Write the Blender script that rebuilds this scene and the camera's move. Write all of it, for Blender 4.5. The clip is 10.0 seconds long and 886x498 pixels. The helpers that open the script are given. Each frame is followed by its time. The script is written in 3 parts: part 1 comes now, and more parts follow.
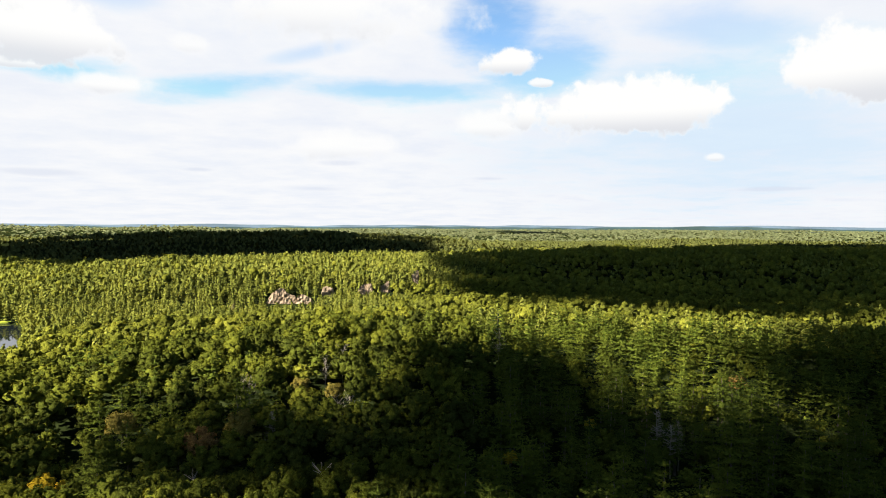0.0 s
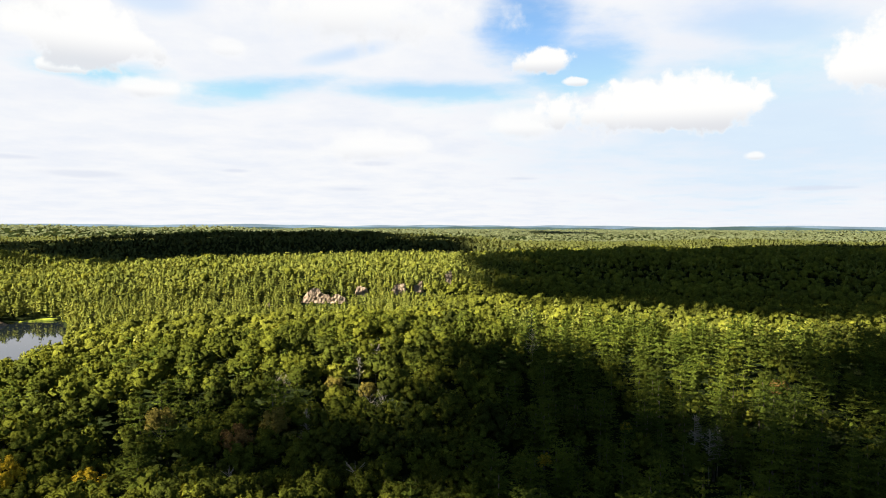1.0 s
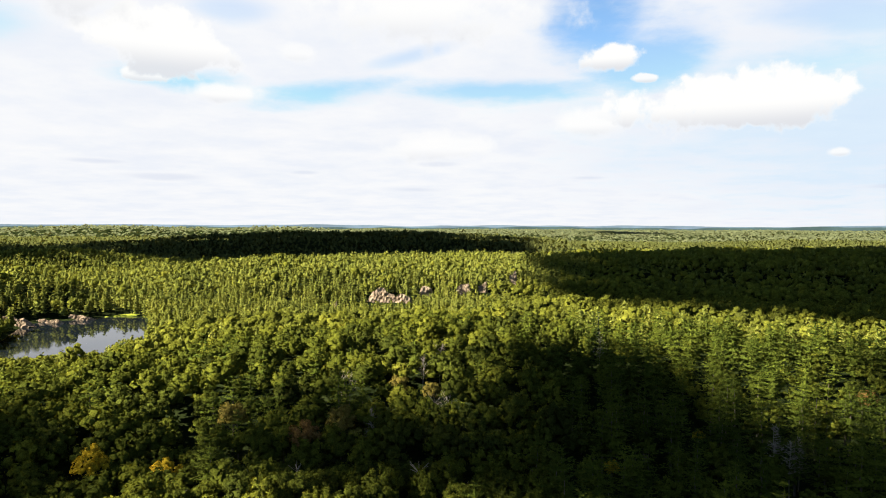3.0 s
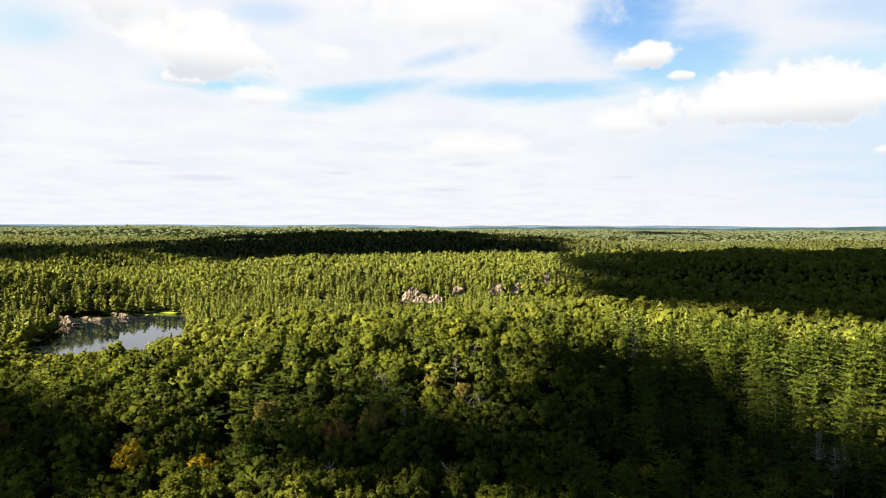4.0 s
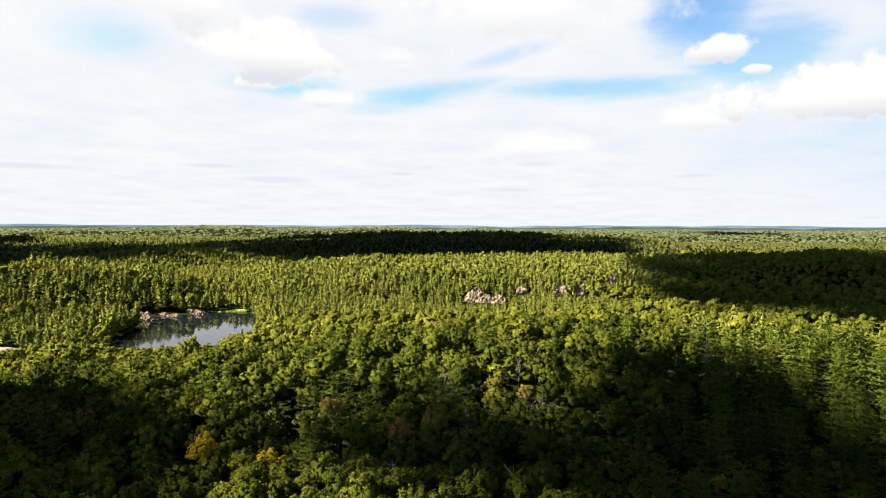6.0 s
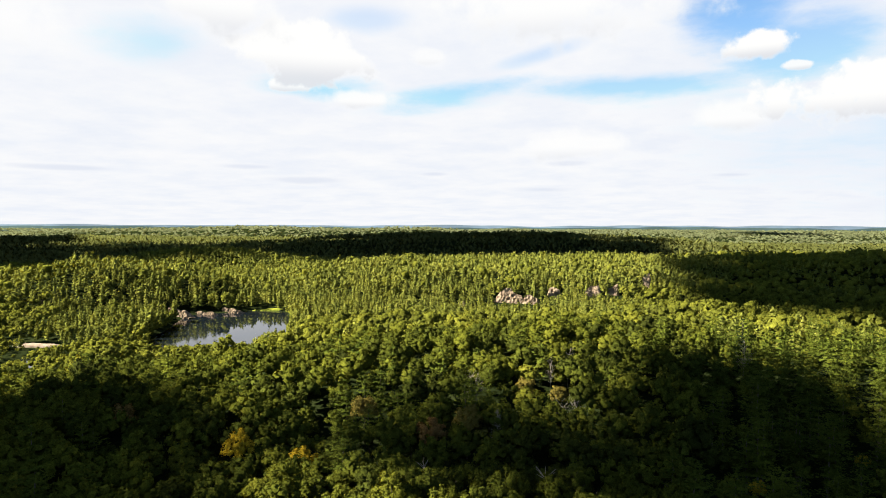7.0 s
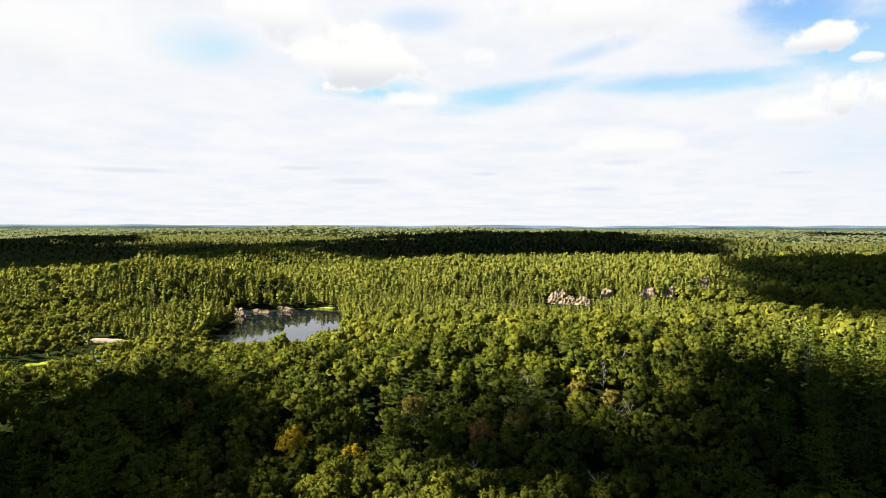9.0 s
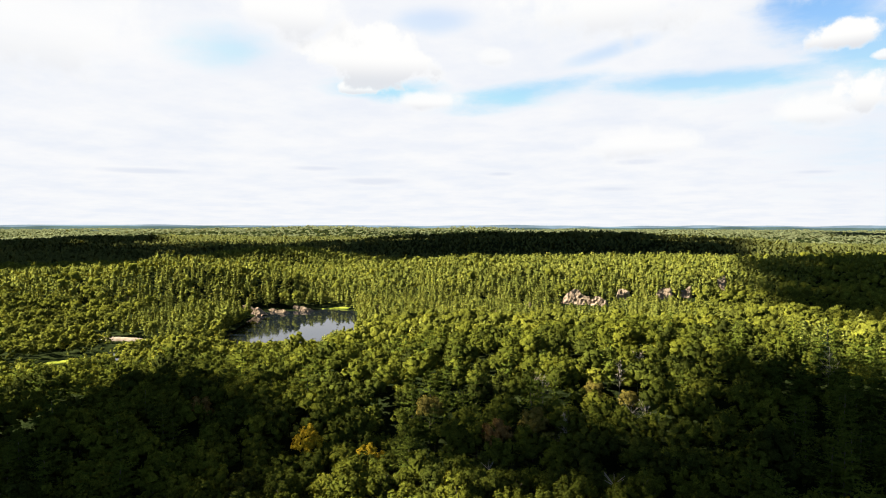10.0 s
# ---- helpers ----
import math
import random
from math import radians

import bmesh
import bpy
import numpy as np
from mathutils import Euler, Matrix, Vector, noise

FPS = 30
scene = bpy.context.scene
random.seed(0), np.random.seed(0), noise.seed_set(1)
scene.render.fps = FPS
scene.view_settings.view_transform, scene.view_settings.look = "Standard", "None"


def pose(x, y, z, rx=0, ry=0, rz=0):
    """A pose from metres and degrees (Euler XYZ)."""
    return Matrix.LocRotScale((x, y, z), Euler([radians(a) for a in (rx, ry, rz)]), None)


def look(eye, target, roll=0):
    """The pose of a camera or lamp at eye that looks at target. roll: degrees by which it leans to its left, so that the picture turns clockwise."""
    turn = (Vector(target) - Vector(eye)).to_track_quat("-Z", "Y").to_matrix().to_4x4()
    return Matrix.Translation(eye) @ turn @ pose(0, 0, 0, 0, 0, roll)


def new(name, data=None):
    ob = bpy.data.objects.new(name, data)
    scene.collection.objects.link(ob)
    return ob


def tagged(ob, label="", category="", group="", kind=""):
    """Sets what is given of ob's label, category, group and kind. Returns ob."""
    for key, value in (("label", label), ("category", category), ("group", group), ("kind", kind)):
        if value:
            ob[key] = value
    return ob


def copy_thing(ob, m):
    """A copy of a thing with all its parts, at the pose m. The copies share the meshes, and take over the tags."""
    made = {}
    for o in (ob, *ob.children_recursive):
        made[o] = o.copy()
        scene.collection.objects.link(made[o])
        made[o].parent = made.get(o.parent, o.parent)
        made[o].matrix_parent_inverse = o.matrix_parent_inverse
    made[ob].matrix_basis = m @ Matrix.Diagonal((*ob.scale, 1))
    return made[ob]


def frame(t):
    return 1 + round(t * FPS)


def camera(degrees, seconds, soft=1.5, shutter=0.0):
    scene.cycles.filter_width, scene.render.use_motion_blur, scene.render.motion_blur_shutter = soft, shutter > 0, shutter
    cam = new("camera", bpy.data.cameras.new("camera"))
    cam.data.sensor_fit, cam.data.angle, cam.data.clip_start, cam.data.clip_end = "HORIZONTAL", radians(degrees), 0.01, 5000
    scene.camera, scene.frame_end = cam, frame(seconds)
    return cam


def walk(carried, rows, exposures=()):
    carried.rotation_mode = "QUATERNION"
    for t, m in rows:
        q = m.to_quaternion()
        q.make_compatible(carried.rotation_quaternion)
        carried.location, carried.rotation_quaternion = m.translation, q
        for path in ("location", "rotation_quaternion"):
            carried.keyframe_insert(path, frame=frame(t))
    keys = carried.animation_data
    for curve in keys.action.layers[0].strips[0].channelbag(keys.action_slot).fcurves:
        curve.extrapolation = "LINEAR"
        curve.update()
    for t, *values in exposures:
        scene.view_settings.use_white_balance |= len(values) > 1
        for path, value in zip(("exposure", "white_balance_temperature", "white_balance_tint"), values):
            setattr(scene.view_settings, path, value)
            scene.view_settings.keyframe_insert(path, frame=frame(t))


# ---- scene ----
# A slow pan from a drone that hovers over a forest valley with a small lake.
# z = 0 is the lake's level; the first view looks along +y.
cam = camera(69.5, 10.0, soft=1.0)
EYE, PITCH = 78.0, -2.1
YAWS = [
    (0.0, 0.0), (0.5, 1.44), (1.0, 2.97), (1.5, 4.38), (2.0, 5.88), (2.5, 7.29), (4.0, 11.67), (4.5, 13.04), (5.0, 14.52),
    (5.5, 15.92), (7.0, 20.16), (7.5, 21.49), (8.0, 22.83), (8.5, 23.80), (9.0, 24.72), (9.5, 25.47), (10.0, 26.06),
]
rows = []
for t, yaw in YAWS:
    s = t / 10
    rows.append((t, pose(-0.55 * s - 0.1 * s * s, 6.9 * s - 3.1 * s * s, EYE, 90 + PITCH, -0.24 + 0.14 * s, yaw)))
walk(cam, rows, [(0.0, 2.6), (10.0, 2.6)])

# ---- light ----
TO_SUN = Vector((-0.76, -0.20, 0.60)).normalized()
sun = new("sun", bpy.data.lights.new("sun", "SUN"))
sun.data.energy, sun.data.angle, sun.data.color = 5.0, radians(0.53), (1.0, 0.93, 0.80)
sun.matrix_world = look((0, 0, 600), Vector((0, 0, 600)) - TO_SUN)


class Nodes:
    """Short hand for a node tree."""

    def __init__(self, tree):
        self.tree = tree
        tree.nodes.clear()

    def add(self, kind, **sets):
        n = self.tree.nodes.new(kind)
        for k, v in sets.items():
            setattr(n, k, v)
        return n

    def put(self, socket, v):
        if isinstance(v, bpy.types.NodeSocket):
            self.tree.links.new(v, socket)
        elif v is not None:
            socket.default_value = v

    def math(self, op, a, b=None, c=None, clamp=False):
        n = self.add("ShaderNodeMath", operation=op, use_clamp=clamp)
        for s, v in zip(n.inputs, (a, b, c)):
            self.put(s, v)
        return n.outputs[0]

    def noise(self, vec, scale, detail=4.0, rough=0.5, out=0):
        n = self.add("ShaderNodeTexNoise")
        self.put(n.inputs["Vector"], vec)
        n.inputs["Scale"].default_value, n.inputs["Detail"].default_value, n.inputs["Roughness"].default_value = scale, detail, rough
        return n.outputs[out]

    def step(self, v, lo, hi, to_lo=0.0, to_hi=1.0):
        n = self.add("ShaderNodeMapRange", interpolation_type="SMOOTHSTEP")
        for s, x in zip(n.inputs, (v, lo, hi, to_lo, to_hi)):
            self.put(s, x)
        return n.outputs[0]

    def mix(self, fac, a, b, blend="MIX"):
        n = self.add("ShaderNodeMix", data_type="RGBA", blend_type=blend)
        self.put(n.inputs["Factor"], fac)
        self.put(n.inputs[6], a if isinstance(a, bpy.types.NodeSocket) else (*a, 1))
        self.put(n.inputs[7], b if isinstance(b, bpy.types.NodeSocket) else (*b, 1))
        return n.outputs[2]

    def ramp(self, fac, stops):
        n = self.add("ShaderNodeValToRGB")
        self.put(n.inputs[0], fac)
        e = n.color_ramp.elements
        while len(e) < len(stops):
            e.new(0.5)
        for el, (p, c) in zip(e, stops):
            el.position, el.color = p, (*c, 1)
        return n.outputs[0]


world = bpy.data.worlds.new("sky")
scene.world = world
world.use_nodes = True
W = Nodes(world.node_tree)
way = W.add("ShaderNodeTexCoord").outputs["Generated"]
sky = W.add("ShaderNodeTexSky", sky_type="NISHITA", sun_disc=False)
sky.sun_elevation, sky.sun_rotation = math.asin(TO_SUN.z), math.atan2(TO_SUN.x, TO_SUN.y) % (2 * math.pi)
sky.altitude, sky.air_density, sky.dust_density, sky.ozone_density = 200, 1.0, 0.1, 0.4
sep = W.add("ShaderNodeSeparateXYZ")
W.put(sep.inputs[0], way)
# degrees to the left of +y and above the horizon
az = W.math("MULTIPLY", W.math("ARCTAN2", W.math("MULTIPLY", sep.outputs[0], -1.0), sep.outputs[1]), 57.2958)
el = W.math("MULTIPLY", W.math("ARCSINE", sep.outputs[2]), 57.2958)
# the cloud deck seen in perspective, so that its streaks lie flat towards the horizon
lift = W.math("ADD", W.math("MAXIMUM", sep.outputs[2], 0.0), 0.10)
deck = W.add("ShaderNodeCombineXYZ")
W.put(deck.inputs[0], W.math("DIVIDE", sep.outputs[0], lift))
W.put(deck.inputs[1], W.math("DIVIDE", sep.outputs[1], lift))
wide = W.noise(deck.outputs[0], 0.55, 6.0, 0.55)
wisp = W.noise(deck.outputs[0], 1.9, 8.0, 0.62)
puff = W.noise(way, 26.0, 6.0, 0.58)
puff2 = W.noise(way, 9.0, 5.0, 0.55)
ripple = W.math("ADD", W.math("MULTIPLY", W.math("SUBTRACT", puff, 0.5), 1.5), W.math("MULTIPLY", W.math("SUBTRACT", puff2, 0.5), 1.6))
drift = W.math("ADD", W.math("MULTIPLY", W.math("SUBTRACT", wisp, 0.5), 2.6), W.math("MULTIPLY", W.math("SUBTRACT", wide, 0.5), 1.6))


def oval(a, e, w, h, tilt, wobble):
    """How deep the way lies in an oval of the sky with a ragged rim: 1 at its centre, 0 at the rim."""
    c, s = math.cos(radians(tilt)), math.sin(radians(tilt))
    da, de = W.math("SUBTRACT", az, a), W.math("SUBTRACT", el, e)
    u = W.math("MULTIPLY_ADD", da, c / w, W.math("MULTIPLY", de, s / w))
    v = W.math("MULTIPLY_ADD", de, c / h, W.math("MULTIPLY", da, -s / h))
    d = W.math("SQRT", W.math("MULTIPLY_ADD", u, u, W.math("MULTIPLY", v, v)))
    return W.math("ADD", W.math("SUBTRACT", 1.0, d), wobble), v


# openings in the high cloud: azimuth, elevation, half width, half height, tilt, how open
GAPS = [
    (-4.5, 17.5, 4.0, 3.4, 25, 0.95), (-9.5, 13.6, 5.0, 2.4, -8, 0.85), (4.0, 11.8, 9.0, 0.75, 0, 0.85), (19.5, 11.5, 6.0, 0.9, -7, 0.9), (-24.0, 8.4, 17.0, 5.0, 0, 0.62),
    (31.5, 11.9, 5.0, 0.9, 3, 0.9), (44.0, 14.4, 3.6, 1.4, 0, 0.5), (-24.0, 15.4, 7.0, 1.5, 10, 0.5), (27.0, 17.6, 3.0, 0.8, 0, 0.35), (12.0, 14.6, 4.0, 0.5, -14, 0.4),
]
# heaps of cloud: azimuth, elevation, half width, half height, how dense
HEAPS = [
    (-16.5, 10.0, 9.2, 2.4, 1.0), (-33.6, 12.0, 6.8, 2.9, 1.0), (-6.1, 14.3, 2.3, 1.3, 1.0), (-8.7, 12.4, 1.2, 0.45, 0.9), (-3.8, 8.8, 2.8, 1.3, 0.8), (9.3, 6.9, 6.0, 1.3, 0.7),
    (-23.0, 5.7, 0.8, 0.35, 0.8), (11.0, 18.6, 12.0, 3.9, 0.85), (32.6, 14.6, 6.6, 2.6, 0.95), (33.8, 12.0, 2.1, 0.7, 0.9), (39.8, 18.2, 5.5, 3.3, 0.85), (27.3, 10.9, 3.6, 0.9, 0.85),
    (21.5, 14.6, 1.8, 0.8, 0.6), (-22.0, 19.8, 9.0, 1.6, 0.7), (58.0, 15.0, 9.0, 4.0, 0.6),
]
# thin grey bars of cloud low over the horizon: azimuth, elevation, half width, half height
BARS = [(32.5, 3.9, 4.2, 0.38), (37.0, 5.0, 3.4, 0.30), (11.4, 3.2, 3.4, 0.34), (9.0, 5.5, 2.2, 0.32), (-4.0, 4.2, 2.0, 0.22), (-27.0, 3.0, 4.0, 0.22), (50.0, 4.4, 4.0, 0.25), (21.0, 4.6, 1.6, 0.22)]
opening = None
for a, e, w, h, tilt, amount in GAPS:
    inside, _ = oval(a, e, w * 1.1, h * 1.3, tilt, drift)
    o = W.step(inside, -0.45, 0.85, 0.0, amount)
    opening = o if opening is None else W.math("MAXIMUM", opening, o)
# overhead and behind, the deck breaks up
behind = W.step(W.math("ABSOLUTE", W.math("SUBTRACT", az, 14.0)), 60.0, 90.0)
high = W.math("MULTIPLY", W.math("MAXIMUM", W.math("MULTIPLY", W.step(el, 20.0, 32.0), 0.6), W.math("MULTIPLY", behind, 0.65)), W.math("MULTIPLY_ADD", W.step(wide, 0.25, 0.5), 0.8, 0.2))
opening = W.math("MAXIMUM", opening, high)
heap, under, bar = None, None, None
for a, e, w, h, dense in HEAPS:
    inside, v = oval(a, e, w, h, 0, ripple)
    o = W.step(inside, -0.03 if dense > 0.88 else -0.12, 0.30 if dense > 0.88 else 0.60, 0.0, dense)
    g = W.math("MULTIPLY", o, W.step(v, 0.0, -0.85))
    heap = o if heap is None else W.math("MAXIMUM", heap, o)
    under = g if under is None else W.math("MAXIMUM", under, g)
for a, e, w, h in BARS:
    o = W.step(oval(a, e, w, h, 0, W.math("MULTIPLY", drift, 0.8))[0], 0.0, 0.9)
    bar = o if bar is None else W.math("MAXIMUM", bar, o)
scaled = W.add("ShaderNodeVectorMath", operation="SCALE")
W.put(scaled.inputs[0], sky.outputs[0])
scaled.inputs["Scale"].default_value = 0.18
veil = W.mix(W.step(wisp, 0.22, 0.72), (0.83, 0.87, 0.95), (0.955, 0.96, 0.975))
deep = W.add("ShaderNodeHueSaturation")
deep.inputs["Saturation"].default_value, deep.inputs["Value"].default_value = 1.25, 1.22
W.put(deep.inputs["Color"], scaled.outputs[0])
away = W.math("MAXIMUM", W.step(el, 20.0, 34.0), behind)
veil = W.mix(away, veil, (0.20, 0.205, 0.215))
base = W.mix(opening, veil, W.mix(1.0, deep.outputs[0], (0.58, 0.78, 0.97), "DARKEN"))
lump = W.mix(W.math("MULTIPLY", under, 0.85), (1.01, 1.005, 0.99), (0.72, 0.74, 0.79))
full = W.mix(heap, W.mix(W.math("MULTIPLY", bar, 0.6), base, (0.70, 0.75, 0.87)), lump)
bg = W.add("ShaderNodeBackground")
W.put(bg.inputs[0], full)
bg.inputs[1].default_value = 0.166
W.tree.links.new(bg.outputs[0], W.add("ShaderNodeOutputWorld").inputs[0])

# ---- materials ----


def material(name):
    m = bpy.data.materials.new(name)
    m.use_nodes = True
    n = Nodes(m.node_tree)
    return m, n, n.add("ShaderNodeOutputMaterial").inputs[0]


def foliage(name, stops, single, leaf_spread=0.22, through_leaf=0.12, patchy=0.45, sprig=2.6):
    """Leaves: a colour for each tree, a lighter or darker one for each clump, light that shines through."""
    m, n, out = material(name)
    tree = n.add("ShaderNodeObjectInfo").outputs["Random"] if single else n.add("ShaderNodeAttribute", attribute_name="tree_tint").outputs["Fac"]
    clump = n.add("ShaderNodeNewGeometry").outputs["Random Per Island"]
    place = n.add("ShaderNodeNewGeometry").outputs["Position"]
    patch = n.noise(place, 0.03, 3.0, 0.6)
    f = n.math("MULTIPLY_ADD", tree, 1.0 - patchy, n.math("MULTIPLY", n.step(patch, 0.32, 0.68), patchy))
    col = n.ramp(f, stops)
    light = n.math("MULTIPLY_ADD", clump, leaf_spread * 2, 1.0 - leaf_spread)
    leafy = n.noise(place, sprig, 3.0, 0.7)
    grain = n.math("MULTIPLY_ADD", n.step(leafy, 0.3, 0.7), 0.75, 0.60)
    sc = n.add("ShaderNodeVectorMath", operation="SCALE")
    n.put(sc.inputs[0], col)
    n.put(sc.inputs["Scale"], n.math("MULTIPLY", light, grain))
    p = n.add("ShaderNodeBsdfPrincipled")
    n.put(p.inputs["Base Color"], sc.outputs[0])
    p.inputs["Roughness"].default_value, p.inputs["IOR"].default_value = 0.9, 1.0
    bp = n.add("ShaderNodeBump")
    bp.inputs["Strength"].default_value, bp.inputs["Distance"].default_value = 0.75, 1.0 / sprig
    n.put(bp.inputs["Height"], leafy)
    n.put(p.inputs["Normal"], bp.outputs[0])
    tr = n.add("ShaderNodeBsdfTranslucent")
    n.put(tr.inputs[0], n.mix(1.0, sc.outputs[0], (1.4, 1.2, 0.5), "MULTIPLY"))
    mx = n.add("ShaderNodeMixShader")
    mx.inputs[0].default_value = through_leaf
    n.tree.links.new(p.outputs[0], mx.inputs[1])
    n.tree.links.new(tr.outputs[0], mx.inputs[2])
    n.tree.links.new(mx.outputs[0], out)
    return m


def rough_surface(name, stops, scale, rough=0.85, bump=0.4, detail=6.0, scale2=None):
    """Plain matt surface with colour variation at two sizes and a bump."""
    m, n, out = material(name)
    place = n.add("ShaderNodeNewGeometry").outputs["Position"]
    a, b = n.noise(place, scale, detail, 0.6), n.noise(place, scale2 or scale * 9, 4.0, 0.6)
    f = n.math("MULTIPLY_ADD", a, 0.65, n.math("MULTIPLY", b, 0.35))
    p = n.add("ShaderNodeBsdfPrincipled")
    n.put(p.inputs["Base Color"], n.ramp(n.step(f, 0.3, 0.7), stops))
    p.inputs["Roughness"].default_value, p.inputs["IOR"].default_value = rough, 1.0
    bp = n.add("ShaderNodeBump")
    bp.inputs["Strength"].default_value, bp.inputs["Distance"].default_value = bump, 0.3
    n.put(bp.inputs["Height"], b)
    n.put(p.inputs["Normal"], bp.outputs[0])
    n.tree.links.new(p.outputs[0], out)
    return m


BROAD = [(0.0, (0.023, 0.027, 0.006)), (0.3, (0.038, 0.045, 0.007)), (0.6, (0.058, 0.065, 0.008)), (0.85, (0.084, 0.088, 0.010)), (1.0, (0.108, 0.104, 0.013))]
# VALLEY and PINE: lit copies of BROAD and PINE_NEAR, sunlight put into the colour
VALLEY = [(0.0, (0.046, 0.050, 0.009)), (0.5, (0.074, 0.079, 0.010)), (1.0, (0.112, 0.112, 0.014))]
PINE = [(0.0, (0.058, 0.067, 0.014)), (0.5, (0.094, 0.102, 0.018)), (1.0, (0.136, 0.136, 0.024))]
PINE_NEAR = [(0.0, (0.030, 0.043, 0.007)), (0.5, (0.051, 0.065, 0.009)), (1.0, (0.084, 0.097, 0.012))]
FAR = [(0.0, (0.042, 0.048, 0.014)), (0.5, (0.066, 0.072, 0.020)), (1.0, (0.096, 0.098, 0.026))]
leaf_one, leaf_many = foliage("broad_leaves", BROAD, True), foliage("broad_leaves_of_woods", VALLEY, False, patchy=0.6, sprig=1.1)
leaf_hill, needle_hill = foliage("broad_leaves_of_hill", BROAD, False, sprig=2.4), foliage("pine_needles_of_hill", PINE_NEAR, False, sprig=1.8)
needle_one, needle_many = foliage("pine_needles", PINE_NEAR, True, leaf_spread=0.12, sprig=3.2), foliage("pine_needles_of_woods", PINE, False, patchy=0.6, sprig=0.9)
needle_dark = foliage("dark_needles", [(0.0, (0.012, 0.020, 0.008)), (1.0, (0.020, 0.030, 0.011))], True, sprig=3.2)
# bluer and greyer with distance: haze put into the leaf colour
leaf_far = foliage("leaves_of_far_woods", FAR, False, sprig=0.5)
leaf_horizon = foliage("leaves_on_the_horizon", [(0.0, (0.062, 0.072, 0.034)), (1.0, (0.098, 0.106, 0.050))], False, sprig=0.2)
leaf_gold = foliage("golden_leaves", [(0.0, (0.23, 0.19, 0.012)), (1.0, (0.36, 0.23, 0.014))], True)
leaf_tan = foliage("tan_leaves", [(0.0, (0.10, 0.085, 0.018)), (1.0, (0.15, 0.115, 0.024))], True)
leaf_rust = foliage("rusty_leaves", [(0.0, (0.13, 0.085, 0.022)), (1.0, (0.17, 0.085, 0.030))], True)
bark = rough_surface("bark", [(0.0, (0.05, 0.04, 0.03)), (1.0, (0.13, 0.105, 0.08))], 1.2)
dead_wood = rough_surface("dead_wood", [(0.0, (0.13, 0.105, 0.08)), (1.0, (0.28, 0.235, 0.185))], 1.5)
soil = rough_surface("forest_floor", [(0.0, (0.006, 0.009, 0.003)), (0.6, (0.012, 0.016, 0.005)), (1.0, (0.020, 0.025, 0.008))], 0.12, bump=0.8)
granite = rough_surface("pink_granite", [(0.0, (0.06, 0.045, 0.03)), (0.5, (0.165, 0.122, 0.082)), (1.0, (0.29, 0.22, 0.15))], 0.35, bump=0.9)
sand = rough_surface("pale_gravel", [(0.0, (0.11, 0.085, 0.06)), (0.5, (0.19, 0.15, 0.11)), (1.0, (0.27, 0.22, 0.165))], 0.3)
grass = rough_surface("meadow_grass", [(0.0, (0.075, 0.10, 0.014)), (1.0, (0.19, 0.195, 0.024))], 0.15)
m_water, n, out = material("lake_water")
p = n.add("ShaderNodeBsdfPrincipled")
p.inputs["Base Color"].default_value = (0.004, 0.006, 0.008, 1)
p.inputs["IOR"].default_value = 1.40
place = n.add("ShaderNodeNewGeometry").outputs["Position"]
# the breeze ruffles it in broad lanes
breeze = n.step(n.noise(place, 0.014, 3.0, 0.55), 0.40, 0.60)
n.put(p.inputs["Roughness"], n.math("MULTIPLY_ADD", breeze, 0.05, 0.01))
bp = n.add("ShaderNodeBump")
bp.inputs["Distance"].default_value, bp.inputs["Strength"].default_value = 0.05, 0.05
n.put(bp.inputs["Height"], n.noise(place, 0.25, 2.0, 0.5))
n.put(p.inputs["Normal"], bp.outputs[0])
n.tree.links.new(p.outputs[0], out)


def vapour(name, thick):
    """White cloud; each puff lets part of the sun through."""
    m, n, out = material(name)
    p = n.add("ShaderNodeBsdfDiffuse")
    p.inputs[0].default_value = (0.9, 0.9, 0.9, 1)
    mx = n.add("ShaderNodeMixShader")
    mx.inputs[0].default_value = thick
    n.tree.links.new(n.add("ShaderNodeBsdfTransparent").outputs[0], mx.inputs[1])
    n.tree.links.new(p.outputs[0], mx.inputs[2])
    n.tree.links.new(mx.outputs[0], out)
    return m


m_cloud, m_half, m_veil = vapour("cloud_vapour", 0.62), vapour("thin_cloud_vapour", 0.32), vapour("veil_of_vapour", 0.065)

# ---- the lie of the land ----


def wave(x, y, size, seed):
    """A smooth uneven field between about -1 and 1, with lumps of that size."""
    rnd = np.random.RandomState(seed)
    v = np.zeros_like(x, dtype=float)
    for k in range(7):
        a, ph = rnd.uniform(0, 2 * math.pi, 2)
        f = 2 * math.pi / size * rnd.uniform(0.6, 1.5)
        v = v + np.sin((x * math.cos(a) + y * math.sin(a)) * f + ph)
    return v / 3.2


def smooth(v, lo, hi):
    t = np.clip((v - lo) / (hi - lo), 0, 1)
    return t * t * (3 - 2 * t)


def mound(x, y, cx, cy, rx, ry, turn, sharp):
    """1 on the top of a hill, falling to 0 past its foot."""
    c, s = math.cos(radians(turn)), math.sin(radians(turn))
    u, v = ((x - cx) * c + (y - cy) * s) / rx, (-(x - cx) * s + (y - cy) * c) / ry
    return np.exp(-np.power(u * u + v * v, sharp))


